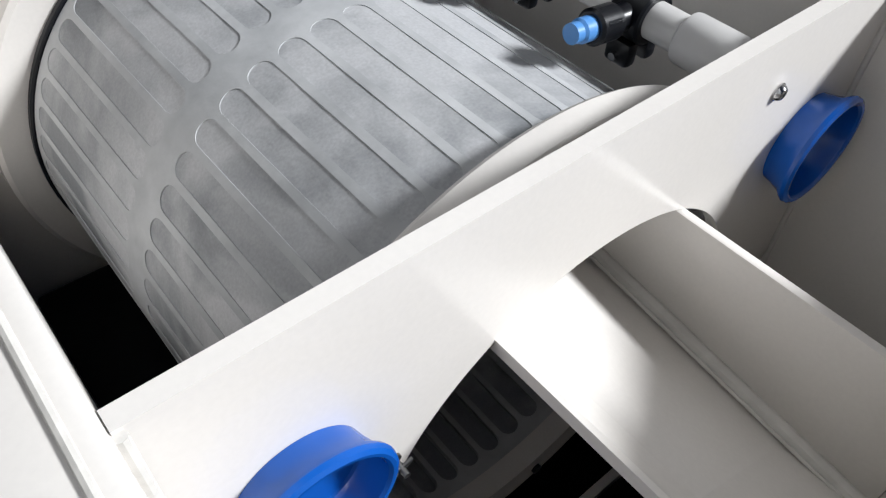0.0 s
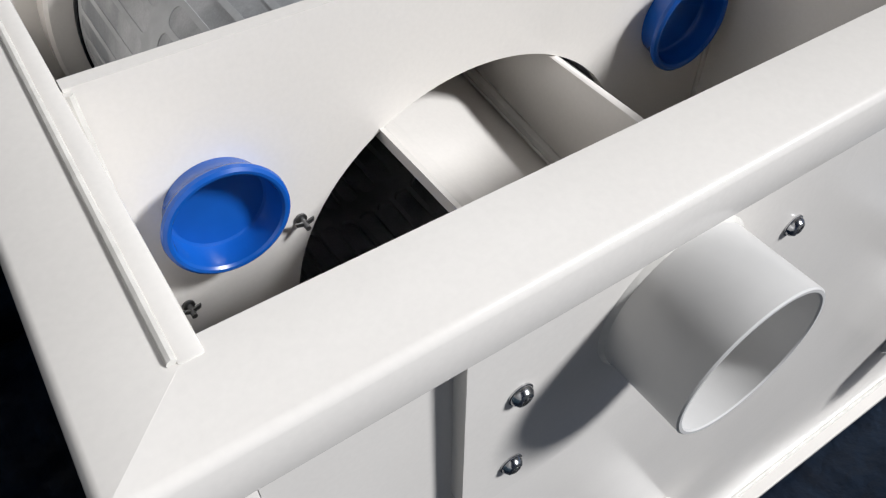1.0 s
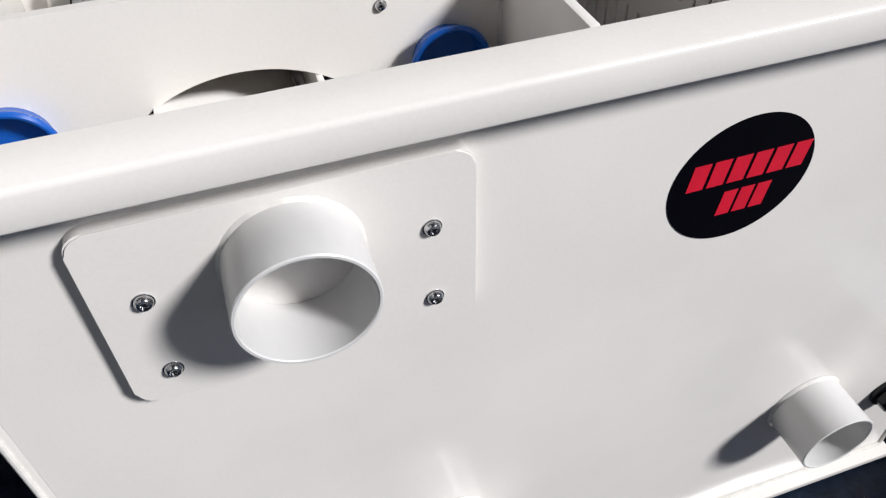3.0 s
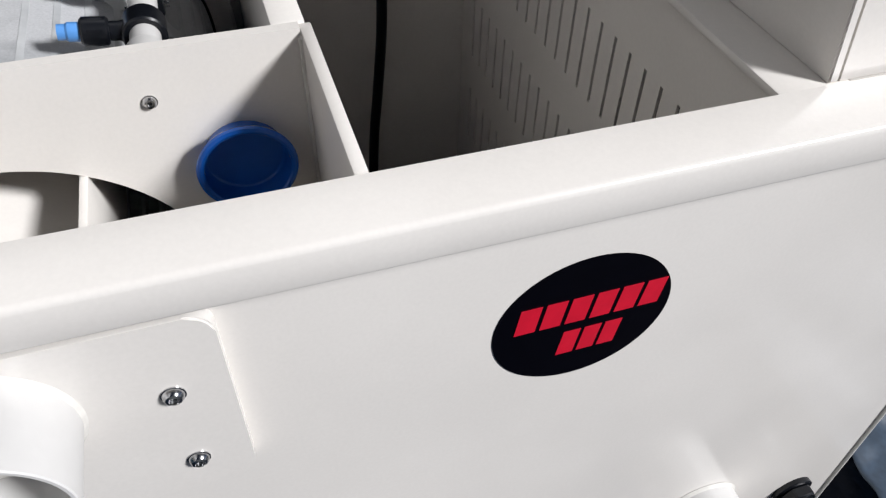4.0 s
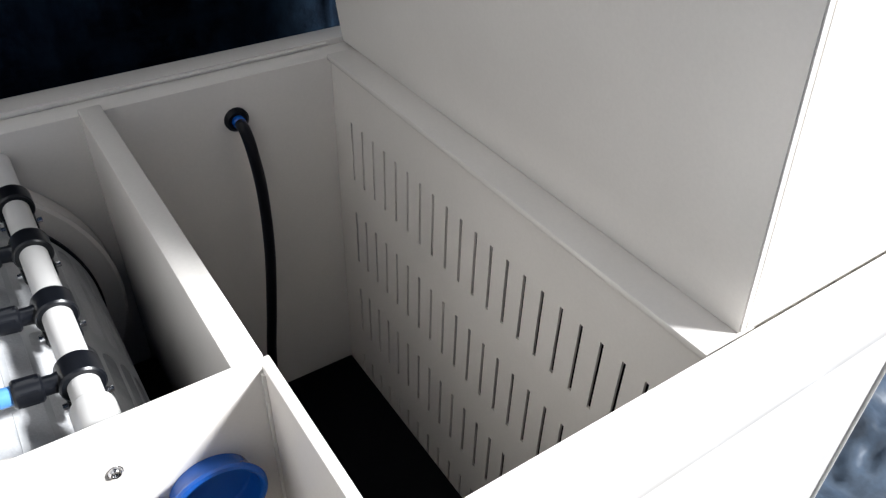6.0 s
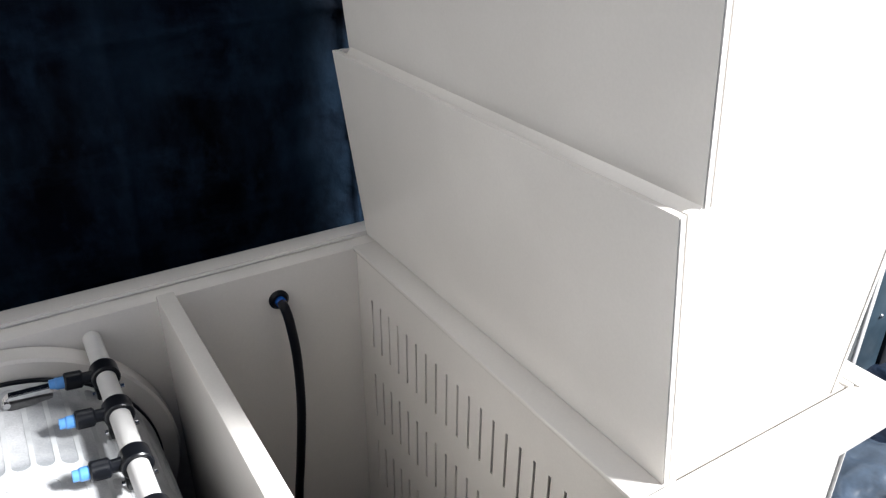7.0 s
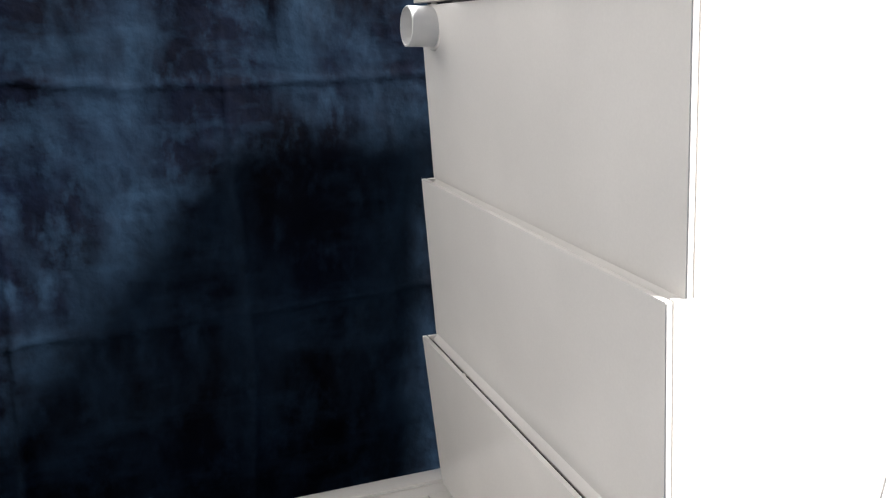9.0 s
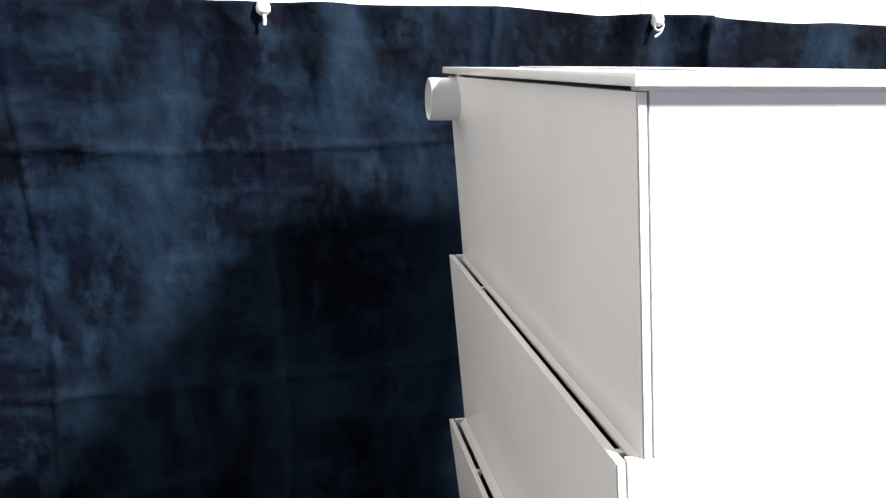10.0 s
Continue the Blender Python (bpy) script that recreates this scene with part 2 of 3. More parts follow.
part("ground", slab(-40, 40, -40, 40, GROUND - 0.3, GROUND - 0.02, bevel=0), CONCRETE, None, "grey concrete ground under the dark sheet", 0)
tagged(bpy.data.objects["ground"], "", "ground", "", "structure")


def creased(x, y, s):
    """Sharp-ridged crumples of a thin sheet."""
    v = 0.0
    for k, (f, a) in enumerate(((2.2, 1.0), (5.1, 0.55), (11.0, 0.34), (23.0, 0.18))):
        v += a * (1 - abs(noise.noise(Vector((x * f + k * 7.1, y * f - k * 3.3, s))))) ** 3
    return v


def floor_place(u, v):
    x, y = -0.96 + 3.9 * u, -1.7 + 2.62 * v
    away = math.hypot(max(-0.06 - x, x - 1.18, 0.0), max(-0.03 - y, y - 0.76, 0.0))
    lift = min(1.0, away / 0.14)
    return Vector((x, y, GROUND - 0.012 + lift * (0.030 * creased(x, y, 3.0) + 0.010 * abs(noise.noise(Vector((x * 30 + y * 12, y * 9, 6.0)))))))


sheet("floor_cloth", 330, 200, floor_place, TARP, "dark blue crumpled cloth spread on the ground", "ground cloth")

CURTAIN_Y = 0.94


def curtain_top(x):
    return 1.705 + 0.012 * math.sin(2.1 * x + 0.5) + 0.008 * noise.noise(Vector((x * 5, 0, 4)))


def curtain_place(u, v):
    x = -0.95 + 3.25 * u
    top = curtain_top(x)
    z = GROUND + (top - GROUND) * v
    y = CURTAIN_Y + 0.016 * noise.noise(Vector((x * 1.7, 1.3, z * 0.7))) + 0.010 * noise.noise(Vector((x * 5, 0.2, z * 2.2))) + 0.006 * noise.noise(Vector((x * 14, 3.0, z * 9))) + 0.0035 * abs(noise.noise(Vector((x * 30, 1.0, z * 16))))
    # fold lines that stayed from storage
    for k in range(-4, 7):
        d = abs(x - (0.49 + 0.42 * k) + 0.012 * math.sin(5 * z + k) + 0.006 * noise.noise(Vector((k, z * 14, 0))))
        y -= 0.014 * math.exp(-d / 0.006) * (0.3 + 1.4 * abs(noise.noise(Vector((k * 3.7, z * 2.0, 5)))))
    for k in range(4):
        d = abs(z - (1.47 - 0.46 * k) + 0.014 * math.sin(4 * x + k) + 0.010 * noise.noise(Vector((x * 11, k, 0))))
        y -= 0.018 * math.exp(-d / 0.008) * (0.4 + abs(noise.noise(Vector((x * 2.3, k * 5.0, 2)))) * 1.6)
    # gathers below the ties
    for tie in (0.49, 1.225):
        d = x - tie
        y += 0.022 * math.exp(-(d / 0.16) ** 2) * math.sin(d * 48 / (1 + 3 * (top - z))) * math.exp(-(top - z) * 5)
    return Vector((x, y, z))


sheet("curtain", 620, 340, curtain_place, CLOTH, "dark blue velour cloth hung as a creased backdrop", "curtain", thick=0.003)

wall = thing("wall_back", (0.6, 1.3, GROUND), "white panelled wall behind the dark cloth", "wall", kind="structure")
for k in range(-1, 5):
    part("wall_panel", slab(-2.86 + 1.4 * k, -1.465 + 1.4 * k, 1.24, 1.30, GROUND - 0.02, 6.2, bevel=0.003), PAINT, wall)

# added out of view: reflects sunlight onto the tower's left faces
wall = thing("bounce_wall_left", (-0.97, -1.0, GROUND), "unseen grey panelled wall added to bounce light onto the left faces", "wall", kind="structure")
for k in range(2, 4):
    part("wall_panel", slab(-1.03, -0.97, -4.4 + 1.4 * k, -3.005 + 1.4 * k, 0.7805, 6.2, bevel=0.003), PANEL, wall)
    # dark lower part, also added, keeps the bounce off the pipes
    part("bounce_stop", slab(-1.03, -0.97, -4.4 + 1.4 * k, -3.005 + 1.4 * k, GROUND - 0.02, 0.78, bevel=0.003), STEEL, wall, "unseen dark blue-grey lower panel added to cut the bounce low down")

for tx in (0.49, 1.225):
    tz = curtain_top(tx) - 0.012
    tie = thing("cloth_tie", (tx, CURTAIN_Y - 0.02, tz), "white plastic cord tie knotted at the cloth's upper edge", "tie", "cloth ties")
    part("knot", rod([(0.006, -0.012), (0.012, -0.006), (0.013, 0.002), (0.009, 0.012), (0.004, 0.016)], at(tx, CURTAIN_Y - 0.021, tz), 16), PIPE, tie)
    if tx < 1:
        part("cord", tube_along(glide([(tx, CURTAIN_Y - 0.024, tz - 0.006), (tx + 0.002, CURTAIN_Y - 0.026, tz - 0.018), (tx + 0.001, CURTAIN_Y - 0.025, tz - 0.028)]), 0.0032, 8), PIPE, tie)
    else:
        part("cord", tube_along(glide([(tx, CURTAIN_Y - 0.024, tz + 0.004), (tx + 0.009, CURTAIN_Y - 0.028, tz - 0.008), (tx + 0.006, CURTAIN_Y - 0.026, tz - 0.022), (tx - 0.004, CURTAIN_Y - 0.024, tz - 0.031)]), 0.0024, 8), PIPE, tie)
        part("cord_loop", turned([(0.009, -0.002), (0.011, 0), (0.009, 0.002), (0.007, 0)], at(tx, CURTAIN_Y - 0.028, tz - 0.010) @ FRONT, 20), PIPE, tie)

# ---- the filter box ----
X0, X1, Y0, Y1 = -0.025, 1.147, 0.0, 0.70
box = thing("filter_box", (0.56, 0.35, GROUND), "cream PVC filter box with folded rim and open chambers", "filter box")
part("base_plate", slab(X0 - 0.012, X1 + 0.012, Y0 - 0.022, Y1 + 0.012, GROUND - 0.002, GROUND + 0.012), PVC, box)
# added dark blocks: shade of the chamber depths and slots put in as colour
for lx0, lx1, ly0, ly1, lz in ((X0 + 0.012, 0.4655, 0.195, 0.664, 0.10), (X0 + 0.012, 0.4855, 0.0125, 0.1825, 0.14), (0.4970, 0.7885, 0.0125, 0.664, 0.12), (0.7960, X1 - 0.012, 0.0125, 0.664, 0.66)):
    part("chamber_shade", slab(lx0, lx1, ly0, ly1, GROUND + 0.0125, lz, bevel=0), DEEP_SHADE, box, "dark block added in place of a chamber's deep shade")
part("front_wall", holed(X0 + 0.0090, X1 - 0.001, GROUND + 0.012, RIM - 0.0091, 0.2395, 0.567, 0.050, Y0, Y0 + 0.010), PVC, box)
part("left_wall", slab(X0, X0 + 0.0105, Y0 + 0.0004, Y1 - 0.0355, GROUND + 0.012, RIM + 0.001), PVC, box)
part("right_wall", slab(X1 - 0.0105, X1, Y0 + 0.0102, Y1 - 0.0355, GROUND + 0.012, RIM - 0.001), PVC, box)
part("back_wall", slab(X0, X1, Y1 - 0.035, Y1, GROUND + 0.012, RIM - 0.008), PVC, box)
# two more added blocks, painting in the dark on both sides of the drum
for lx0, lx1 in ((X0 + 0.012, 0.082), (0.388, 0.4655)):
    part("chamber_shade", slab(lx0, lx1, 0.248, 0.612, 0.1005, 0.345, bevel=0.004), DEEP_SHADE, box, "dark block added in place of a chamber's deep shade")
# corner seams of the box
for sx in (X0 - 0.001, X1 + 0.001):
    part("corner_weld", rod([(0.0035, GROUND + 0.014), (0.0035, RIM - 0.034)], at(sx, Y0 - 0.0005, 0), 10), WELD, box)
part("foot_weld", rod([(0.0045, X0), (0.0045, X1)], at(0, Y0 - 0.001, GROUND + 0.013) @ TO_X, 10), WELD, box)

# rim folded outwards: (distance out from the wall, height)
RIM_OUT = [(-0.0005, RIM), (0.0355, RIM - 0.0005), (0.0380, RIM - 0.0012), (0.0396, RIM - 0.0028), (0.0404, RIM - 0.005), (0.0410, RIM - 0.028), (0.0402, RIM - 0.030), (0.0335, RIM - 0.0305),
           (0.0325, RIM - 0.029), (0.0320, RIM - 0.012), (0.0305, RIM - 0.0100), (0.027, RIM - 0.009), (-0.0005, RIM - 0.009)]


def rim_side(p, q, outward, lean, inner=-0.0005):
    bm = bmesh.new()
    outline = [(max(d, inner) if d > 0 else inner, z) for d, z in RIM_OUT]
    rings = []
    for end, s in ((Vector(p), -1), (Vector(q), 1)):
        rings.append([bm.verts.new((end.x + outward[0] * d + lean[0] * s * (d + 0.0003), end.y + outward[1] * d + lean[1] * s * (d + 0.0003), z)) for d, z in outline])
    n = len(outline)
    for i in range(n):
        j = (i + 1) % n
        bm.faces.new((rings[0][i], rings[0][j], rings[1][j], rings[1][i]))
    bm.faces.new(rings[0][::-1])
    bm.faces.new(rings[1])
    return bm


part("front_rim", rim_side((X0, Y0), (X1, Y0), (0, -1), (1, 0), -0.0100), PVC, box)
part("back_rim", rim_side((X0, Y1), (X1, Y1), (0, 1), (1, 0)), PVC, box)
part("left_rim", rim_side((X0, Y0), (X0, Y1), (-1, 0), (0, 1)), PVC, box)
part("right_rim", rim_side((X1, Y0), (X1, Y1), (1, 0), (0, 1)), PVC, box)
# weld beads beside the rim
part("rim_weld", rod([(0.0022, 0.002), (0.0022, Y1 - 0.04)], at(X0 - 0.001, 0, RIM + 0.0005) @ TO_Y, 8), WELD, box)
part("rim_weld", rod([(0.0022, X0 + 0.02), (0.0022, 0.80)], at(0, Y1 - 0.0005, RIM - 0.005) @ TO_X, 8), WELD, box)

# chamber partitions
part("partition_plate", arched(X0 + 0.0108, 0.4866, GROUND + 0.0205, 0.701, 0.235, 0.463, 0.157, 0.15, 0.183, 0.193), PVC, box, "upright plate with an arched opening")
part("thick_partition", slab(0.4662, 0.4920, 0.1933, Y1 - 0.0355, GROUND + 0.0205, 0.701, bevel=0.002), PVC, box)
part("thin_partition", slab(0.4868, 0.4962, Y0 + 0.0125, 0.1931, GROUND + 0.0205, 0.6995, bevel=0.0015), PVC, box)
part("partition_weld", rod([(0.0025, 0.30), (0.0025, 0.694)], at(0.4865, 0.1815, 0), 8), WELD, box)
part("partition_weld", rod([(0.0028, 0.30), (0.0028, 0.703)], at(X0 + 0.0125, 0.1815, -0.004), 8), WELD, box)

# slotted panel under the tower's ledge
SLOT_Y = [0.614 - 0.0291 * k for k in range(20)]
SLOT_Z = [(0.522, 0.615), (0.372, 0.465), (0.222, 0.315), (0.072, 0.165), (-0.078, 0.015)]


def slotted_panel(x0, x1, y0, y1, z0, z1, half=0.0024):
    ys = sorted([y0, y1] + [y + s for y in SLOT_Y for s in (-half, half)])
    zs = sorted([z0, z1] + [z for pair in SLOT_Z for z in pair])
    bm = bmesh.new()
    v = [[[bm.verts.new((x, y, z)) for z in zs] for y in ys] for x in (x0, x1)]

    def gap(i, j):
        return 0 <= i < len(ys) - 1 and 0 <= j < len(zs) - 1 and i % 2 == 1 and j % 2 == 1

    def solid(i, j):
        return 0 <= i < len(ys) - 1 and 0 <= j < len(zs) - 1 and not gap(i, j)

    for i in range(len(ys) - 1):
        for j in range(len(zs) - 1):
            if gap(i, j):
                continue
            for s in (0, 1):
                bm.faces.new((v[s][i][j], v[s][i + 1][j], v[s][i + 1][j + 1], v[s][i][j + 1]))
            for (a, b), other in ((((i, j), (i + 1, j)), (i, j - 1)), (((i, j + 1), (i + 1, j + 1)), (i, j + 1)), (((i, j), (i, j + 1)), (i - 1, j)), (((i + 1, j), (i + 1, j + 1)), (i + 1, j))):
                if not solid(*other):
                    bm.faces.new((v[0][a[0]][a[1]], v[0][b[0]][b[1]], v[1][b[0]][b[1]], v[1][a[0]][a[1]]))
    return bm


part("slotted_panel", slotted_panel(0.789, 0.792, Y0 + 0.0105, Y1 - 0.0355, GROUND + 0.0205, 0.6885), PVC, box, "upright screen panel with rows of narrow slots")
part("ledge", slab(0.7825, 0.8420, Y0 + 0.0125, Y1 - 0.0355, 0.6888, 0.6968, bevel=0.002), PVC, box)
part("tower_seat", slab(0.8425, X1 - 0.0108, Y0 + 0.0155, Y1 - 0.0355, 0.6888, 0.6962, bevel=0), PVC, box)

# waste trough from the drum to the outlet
def crease(y):
    return 0.494 + 0.145 * y


part("waste_trough", slab(0.3030, 0.3095, 0.0105, 0.540, 0.480, 0.602, bevel=0.001), PVC, box, "upright side of the open trough")
bm = bmesh.new()
rings = [[bm.verts.new((x, y, z)) for x, z in ((0.1565, 0.6010), (0.1575, 0.5890), (0.1625, 0.5905), (0.3028, crease(y) - 0.008), (0.3028, crease(y)), (0.1640, 0.5975), (0.1600, 0.6010))] for y in (0.0105, 0.540)]
for i in range(7):
    bm.faces.new((rings[0][i], rings[0][(i + 1) % 7], rings[1][(i + 1) % 7], rings[1][i]))
bm.faces.new(rings[0])
bm.faces.new(rings[1][::-1])
part("trough_floor", bm, PVC, box, "sloping floor of the open trough", 20)
for dx, dz, wr in ((-0.0015, 0.0010, 0.0068), (-0.0100, 0.0050, 0.0014)):
    part("trough_weld", tube_along([(0.3020 + dx, 0.012, crease(0.012) + dz), (0.3020 + dx, 0.45, crease(0.45) + dz)], wr, 10), WELD, box)
part("corner_batten", slab(-0.0400, -0.0345, 0.05, 0.06, GROUND + 0.013, 0.60, bevel=0.001), STEEL, box, "slim dark grey corner strip")

# bolts


def bolt(x, y, z, way, r, parent):
    m = at(x, y, z) @ way
    b = part("bolt", rod([(r * 1.12, 0), (r * 1.12, r * 0.14), (r, r * 0.18), (r * 0.94, r * 0.45), (r * 0.72, r * 0.72), (r * 0.45, r * 0.82), (r * 0.42, r * 0.5), (r * 0.1, r * 0.48)], m, 24), CHROME, parent, "domed stainless bolt head")
    bm = bmesh.new()
    hexagon(bm, m, r * 0.40, r * 0.45, r * 0.51)
    part("socket", bm, BLACK, b)
    return b


# waste outlet on the front wall
part("outlet_flange", prism(round_rect(0.0905, 0.3890, 0.4440, 0.6340, 0.017), at(0, Y0, 0) @ FRONT, 0.012, 0.0015), PVC, box, "rounded mounting plate of the waste outlet")


def stub(parent, x, z, y_wall, length, r, thick=0.004, name="pipe_stub"):
    m = at(x, y_wall, z) @ FRONT
    return part(name, turned([(r - thick, -0.02), (r, -0.02), (r, length - 0.001), (r - 0.001, length), (r - thick + 0.001, length), (r - thick, length - 0.001)], m, 72), PIPE, parent, "open white plastic pipe end")


stub(box, 0.2405, 0.569, -0.0120, 0.0605, 0.0550, name="waste_outlet")
part("outlet_weld", turned([(0.0550, 0), (0.0580, 0), (0.0550, 0.003)], at(0.2405, -0.0120, 0.569) @ FRONT, 48), WELD, box)
for bx_, bz_ in ((0.127, 0.561), (0.127, 0.480), (0.3515, 0.564), (0.351, 0.482)):
    bolt(bx_, -0.0119, bz_, FRONT, 0.0075, box)
# lower pipe ends
for px, pz, pr, ln in ((0.905, 0.030, 0.055, 0.075), (0.357, 0.030, 0.055, 0.075), (0.222, 0.020, 0.040, 0.050)):
    stub(box, px, pz, Y0, ln, pr)
    part("pipe_weld", turned([(pr, 0), (pr + 0.004, 0), (pr, 0.004)], at(px, Y0 - 0.0005, pz) @ FRONT, 40), WELD, box)
# black hose union
union = thing("hose_union", (1.075, Y0, -0.02), "black plastic threaded hose union on the box wall", "pipe fitting")
m = at(1.075, Y0, -0.02) @ FRONT
part("flange", hexagon(rod([(0.030, 0.0), (0.030, 0.006), (0.026, 0.008)], m, 32), m, 0.027, 0.008, 0.024), BLACK, union)
part("body", rod([(0.019, 0.022), (0.019, 0.045)], m, 28), BLACK, union)
bm = rod([(0.020, 0.043), (0.025, 0.046), (0.026, 0.070), (0.022, 0.078), (0.015, 0.079), (0.014, 0.060)], m, 40)
part("collar_nut", hexagon(bm, m, 0.0275, 0.048, 0.066), BLACK, union)

# small clip screws on the partition plate
bolt(0.370, 0.1828, 0.659, FRONT, 0.0052, box)
for cx, cz in ((0.003, 0.522), (0.091, 0.554)):
    m = at(cx, 0.1828, cz) @ FRONT
    screw = part("wing_screw", rod([(0.0042, 0), (0.0042, 0.0015), (0.0020, 0.002), (0.0020, 0.012)], m, 16), DULL, box, "small steel wing screw")
    for s in (-1, 1):
        part("wing", prism([(s * 0.001, -0.0015), (s * 0.0062, 0.0005), (s * 0.007, 0.0035), (s * 0.001, 0.002)][::s], m @ at(0, 0, 0.006), 0.0016, 0), DULL, screw)


def pipe_cap(x, z):
    cap = thing("pipe_cap", (x, 0.183, z), "bright blue plastic pipe cap on the cream plate", "pipe cap", "pipe caps")
    m = at(x, 0.1828, z) @ FRONT
    R = 0.0388
    part("cup", turned([(0.0300, 0.001), (R - 0.0060, 0.0), (R - 0.0048, 0.0060), (R - 0.0022, 0.0135), (R + 0.0006, 0.0165), (R + 0.0014, 0.0185), (R + 0.0008, 0.0210), (R - 0.0012, 0.0225), (R - 0.0032, 0.0222), (R - 0.0046, 0.0205), (R - 0.0052, 0.0165), (R - 0.0060, 0.0070), (R - 0.0075, 0.0040), (0.0300, 0.0032), (0.0290, 0.0026)], m, 64), BLUE, cap)
    part("bottom", rod([(0.0322, 0.0012), (0.0322, 0.0030), (0.0305, 0.0030), (0.0260, 0.0027)], m, 48), BLUE, cap)



pipe_cap(0.0400, 0.5965)
pipe_cap(0.4295, 0.5965)

# oval sticker with two rows of blocks instead of letters
badge = thing("sticker", (0.659, Y0, 0.517), "black oval sticker with red blocks on the cream wall", "sticker")
part("oval", prism([(0.659 + 0.0775 * math.cos(k * math.pi / 36), 0.517 + 0.0725 * math.sin(k * math.pi / 36)) for k in range(72)], at(0, Y0 - 0.0002, 0) @ FRONT, 0.0006, 0), STICKER, badge)


def block_row(u0, u1, v0, v1, count):
    w = (u1 - u0) / count
    for k in range(count):
        a, b = u0 + k * w + w * 0.09, u0 + (k + 1) * w - w * 0.09
        part("print_block", prism([(a, v0), (b, v0), (b + 0.004, v1), (a + 0.004, v1)], at(0, Y0 - 0.0009, 0) @ FRONT, 0.0004, 0), RED, badge)


block_row(0.597, 0.727, 0.517, 0.546, 6)
block_row(0.638, 0.694, 0.477, 0.506, 3)

# ---- the drum ----
AX, AZ, DR = 0.235, 0.463, 0.190
drum = thing("drum_screen", (AX, 0.43, AZ), "rotating drum with grey mesh screens in a slotted cage", "filter drum")
axis = at(AX, 0, AZ) @ TO_Y
CELLS = 47
PHASE = radians(2.5)
STEP = 2 * math.pi / CELLS
ROWS = ((0.2350, 0.4275), (0.4275, 0.6220))


def on_drum(a, y, r):
    return Vector((AX + r * math.cos(a), y, AZ + r * math.sin(a)))


def cell_loop(a0, a1, y0, y1, per=4):
    """A slot with round ends and the cell round it, point by point."""
    half_a, mid = (a1 - a0) / 2 * 0.77, (a0 + a1) / 2
    half_len = half_a * DR
    inner, outer = [], []
    for sy, yc, ye in ((1, y1 - 0.012 - half_len, y1), (-1, y0 + 0.012 + half_len, y0)):
        for k in range(2 * per + 1):
            t = math.pi * k / (2 * per) if sy > 0 else math.pi + math.pi * k / (2 * per)
            inner.append((mid + half_a * math.cos(t), yc + half_len * math.sin(t)))
            c = math.cos(t)
            outer.append((mid + (a1 - a0) / 2 * max(-1, min(1, c * 1.42)), ye if abs(c) < 0.71 else yc + (ye - yc) * min(1.0, abs(math.sin(t)) * 1.42)))
    return inner, outer


bm = bmesh.new()
for k in range(CELLS):
    for y0, y1 in ROWS:
        inner, outer = cell_loop(PHASE + k * STEP, PHASE + (k + 1) * STEP, y0, y1)
        layers = [([bm.verts.new(on_drum(a, y, r)) for a, y in inner], [bm.verts.new(on_drum(a, y, r)) for a, y in outer]) for r in (DR, DR - 0.006)]
        n = len(inner)
        for i in range(n):
            j = (i + 1) % n
            (p, q), (s, t) = layers
            for loop in ((p[i], p[j], q[j], q[i]), (s[i], t[i], t[j], s[j]), (p[i], s[i], s[j], p[j])):
                bm.faces.new(loop)
bmesh.ops.remove_doubles(bm, verts=bm.verts, dist=2e-5)
part("cage", bm, CAGE, drum, "pale slotted drum cage", 40)
for y0, y1 in ROWS:
    bm = bmesh.new()
    grid = []
    for i in range(5):
        a = PHASE + STEP * i / 4
        sag = 0.0006 * (1 - ((i - 2) / 2) ** 2)
        grid.append([bm.verts.new(on_drum(a, y0 + (y1 - y0) * j / 6, DR - 0.0004 - sag * (0.6 + 0.4 * math.sin(j * 2.1)))) for j in range(7)])
    for i in range(4):
        for j in range(6):
            bm.faces.new((grid[i][j], grid[i + 1][j], grid[i + 1][j + 1], grid[i][j + 1]))
    first = part("screen_panel", bm, SCREEN, drum, "grey mesh cloth", 180)
    for k in range(1, CELLS):
        ob = new("screen_panel", first.data)
        ob.parent = drum
        ob.matrix_basis = Matrix.Rotation(k * STEP, 4, "Y")
part("front_ring", turned([(0.180, 0.2140), (0.2110, 0.2140), (0.2125, 0.2155), (0.2125, 0.2315), (0.2105, 0.2345), (0.180, 0.2345)], axis, 96), PVC, drum)
for k in range(8):
    a = math.pi * (1.10 + 0.80 * k / 7)
    bm = bmesh.new()
    part("ring_bolt", hexagon(bm, at(AX + 0.200 * math.cos(a), 0.2142, AZ + 0.200 * math.sin(a)) @ FRONT, 0.0055, -0.001, 0.0035), BLACK, drum, "dark hexagon bolt")
part("gasket", turned([(0.182, 0.6190), (0.1915, 0.6190), (0.1930, 0.6205), (0.1930, 0.6255), (0.1915, 0.6272), (0.182, 0.6272)], axis, 96), RUBBER, drum, "black rubber sealing ring")
part("rear_ring", turned([(0.170, 0.6275), (0.2165, 0.6275), (0.2205, 0.631), (0.2205, 0.662), (0.170, 0.662)], axis, 96), PVC, drum)

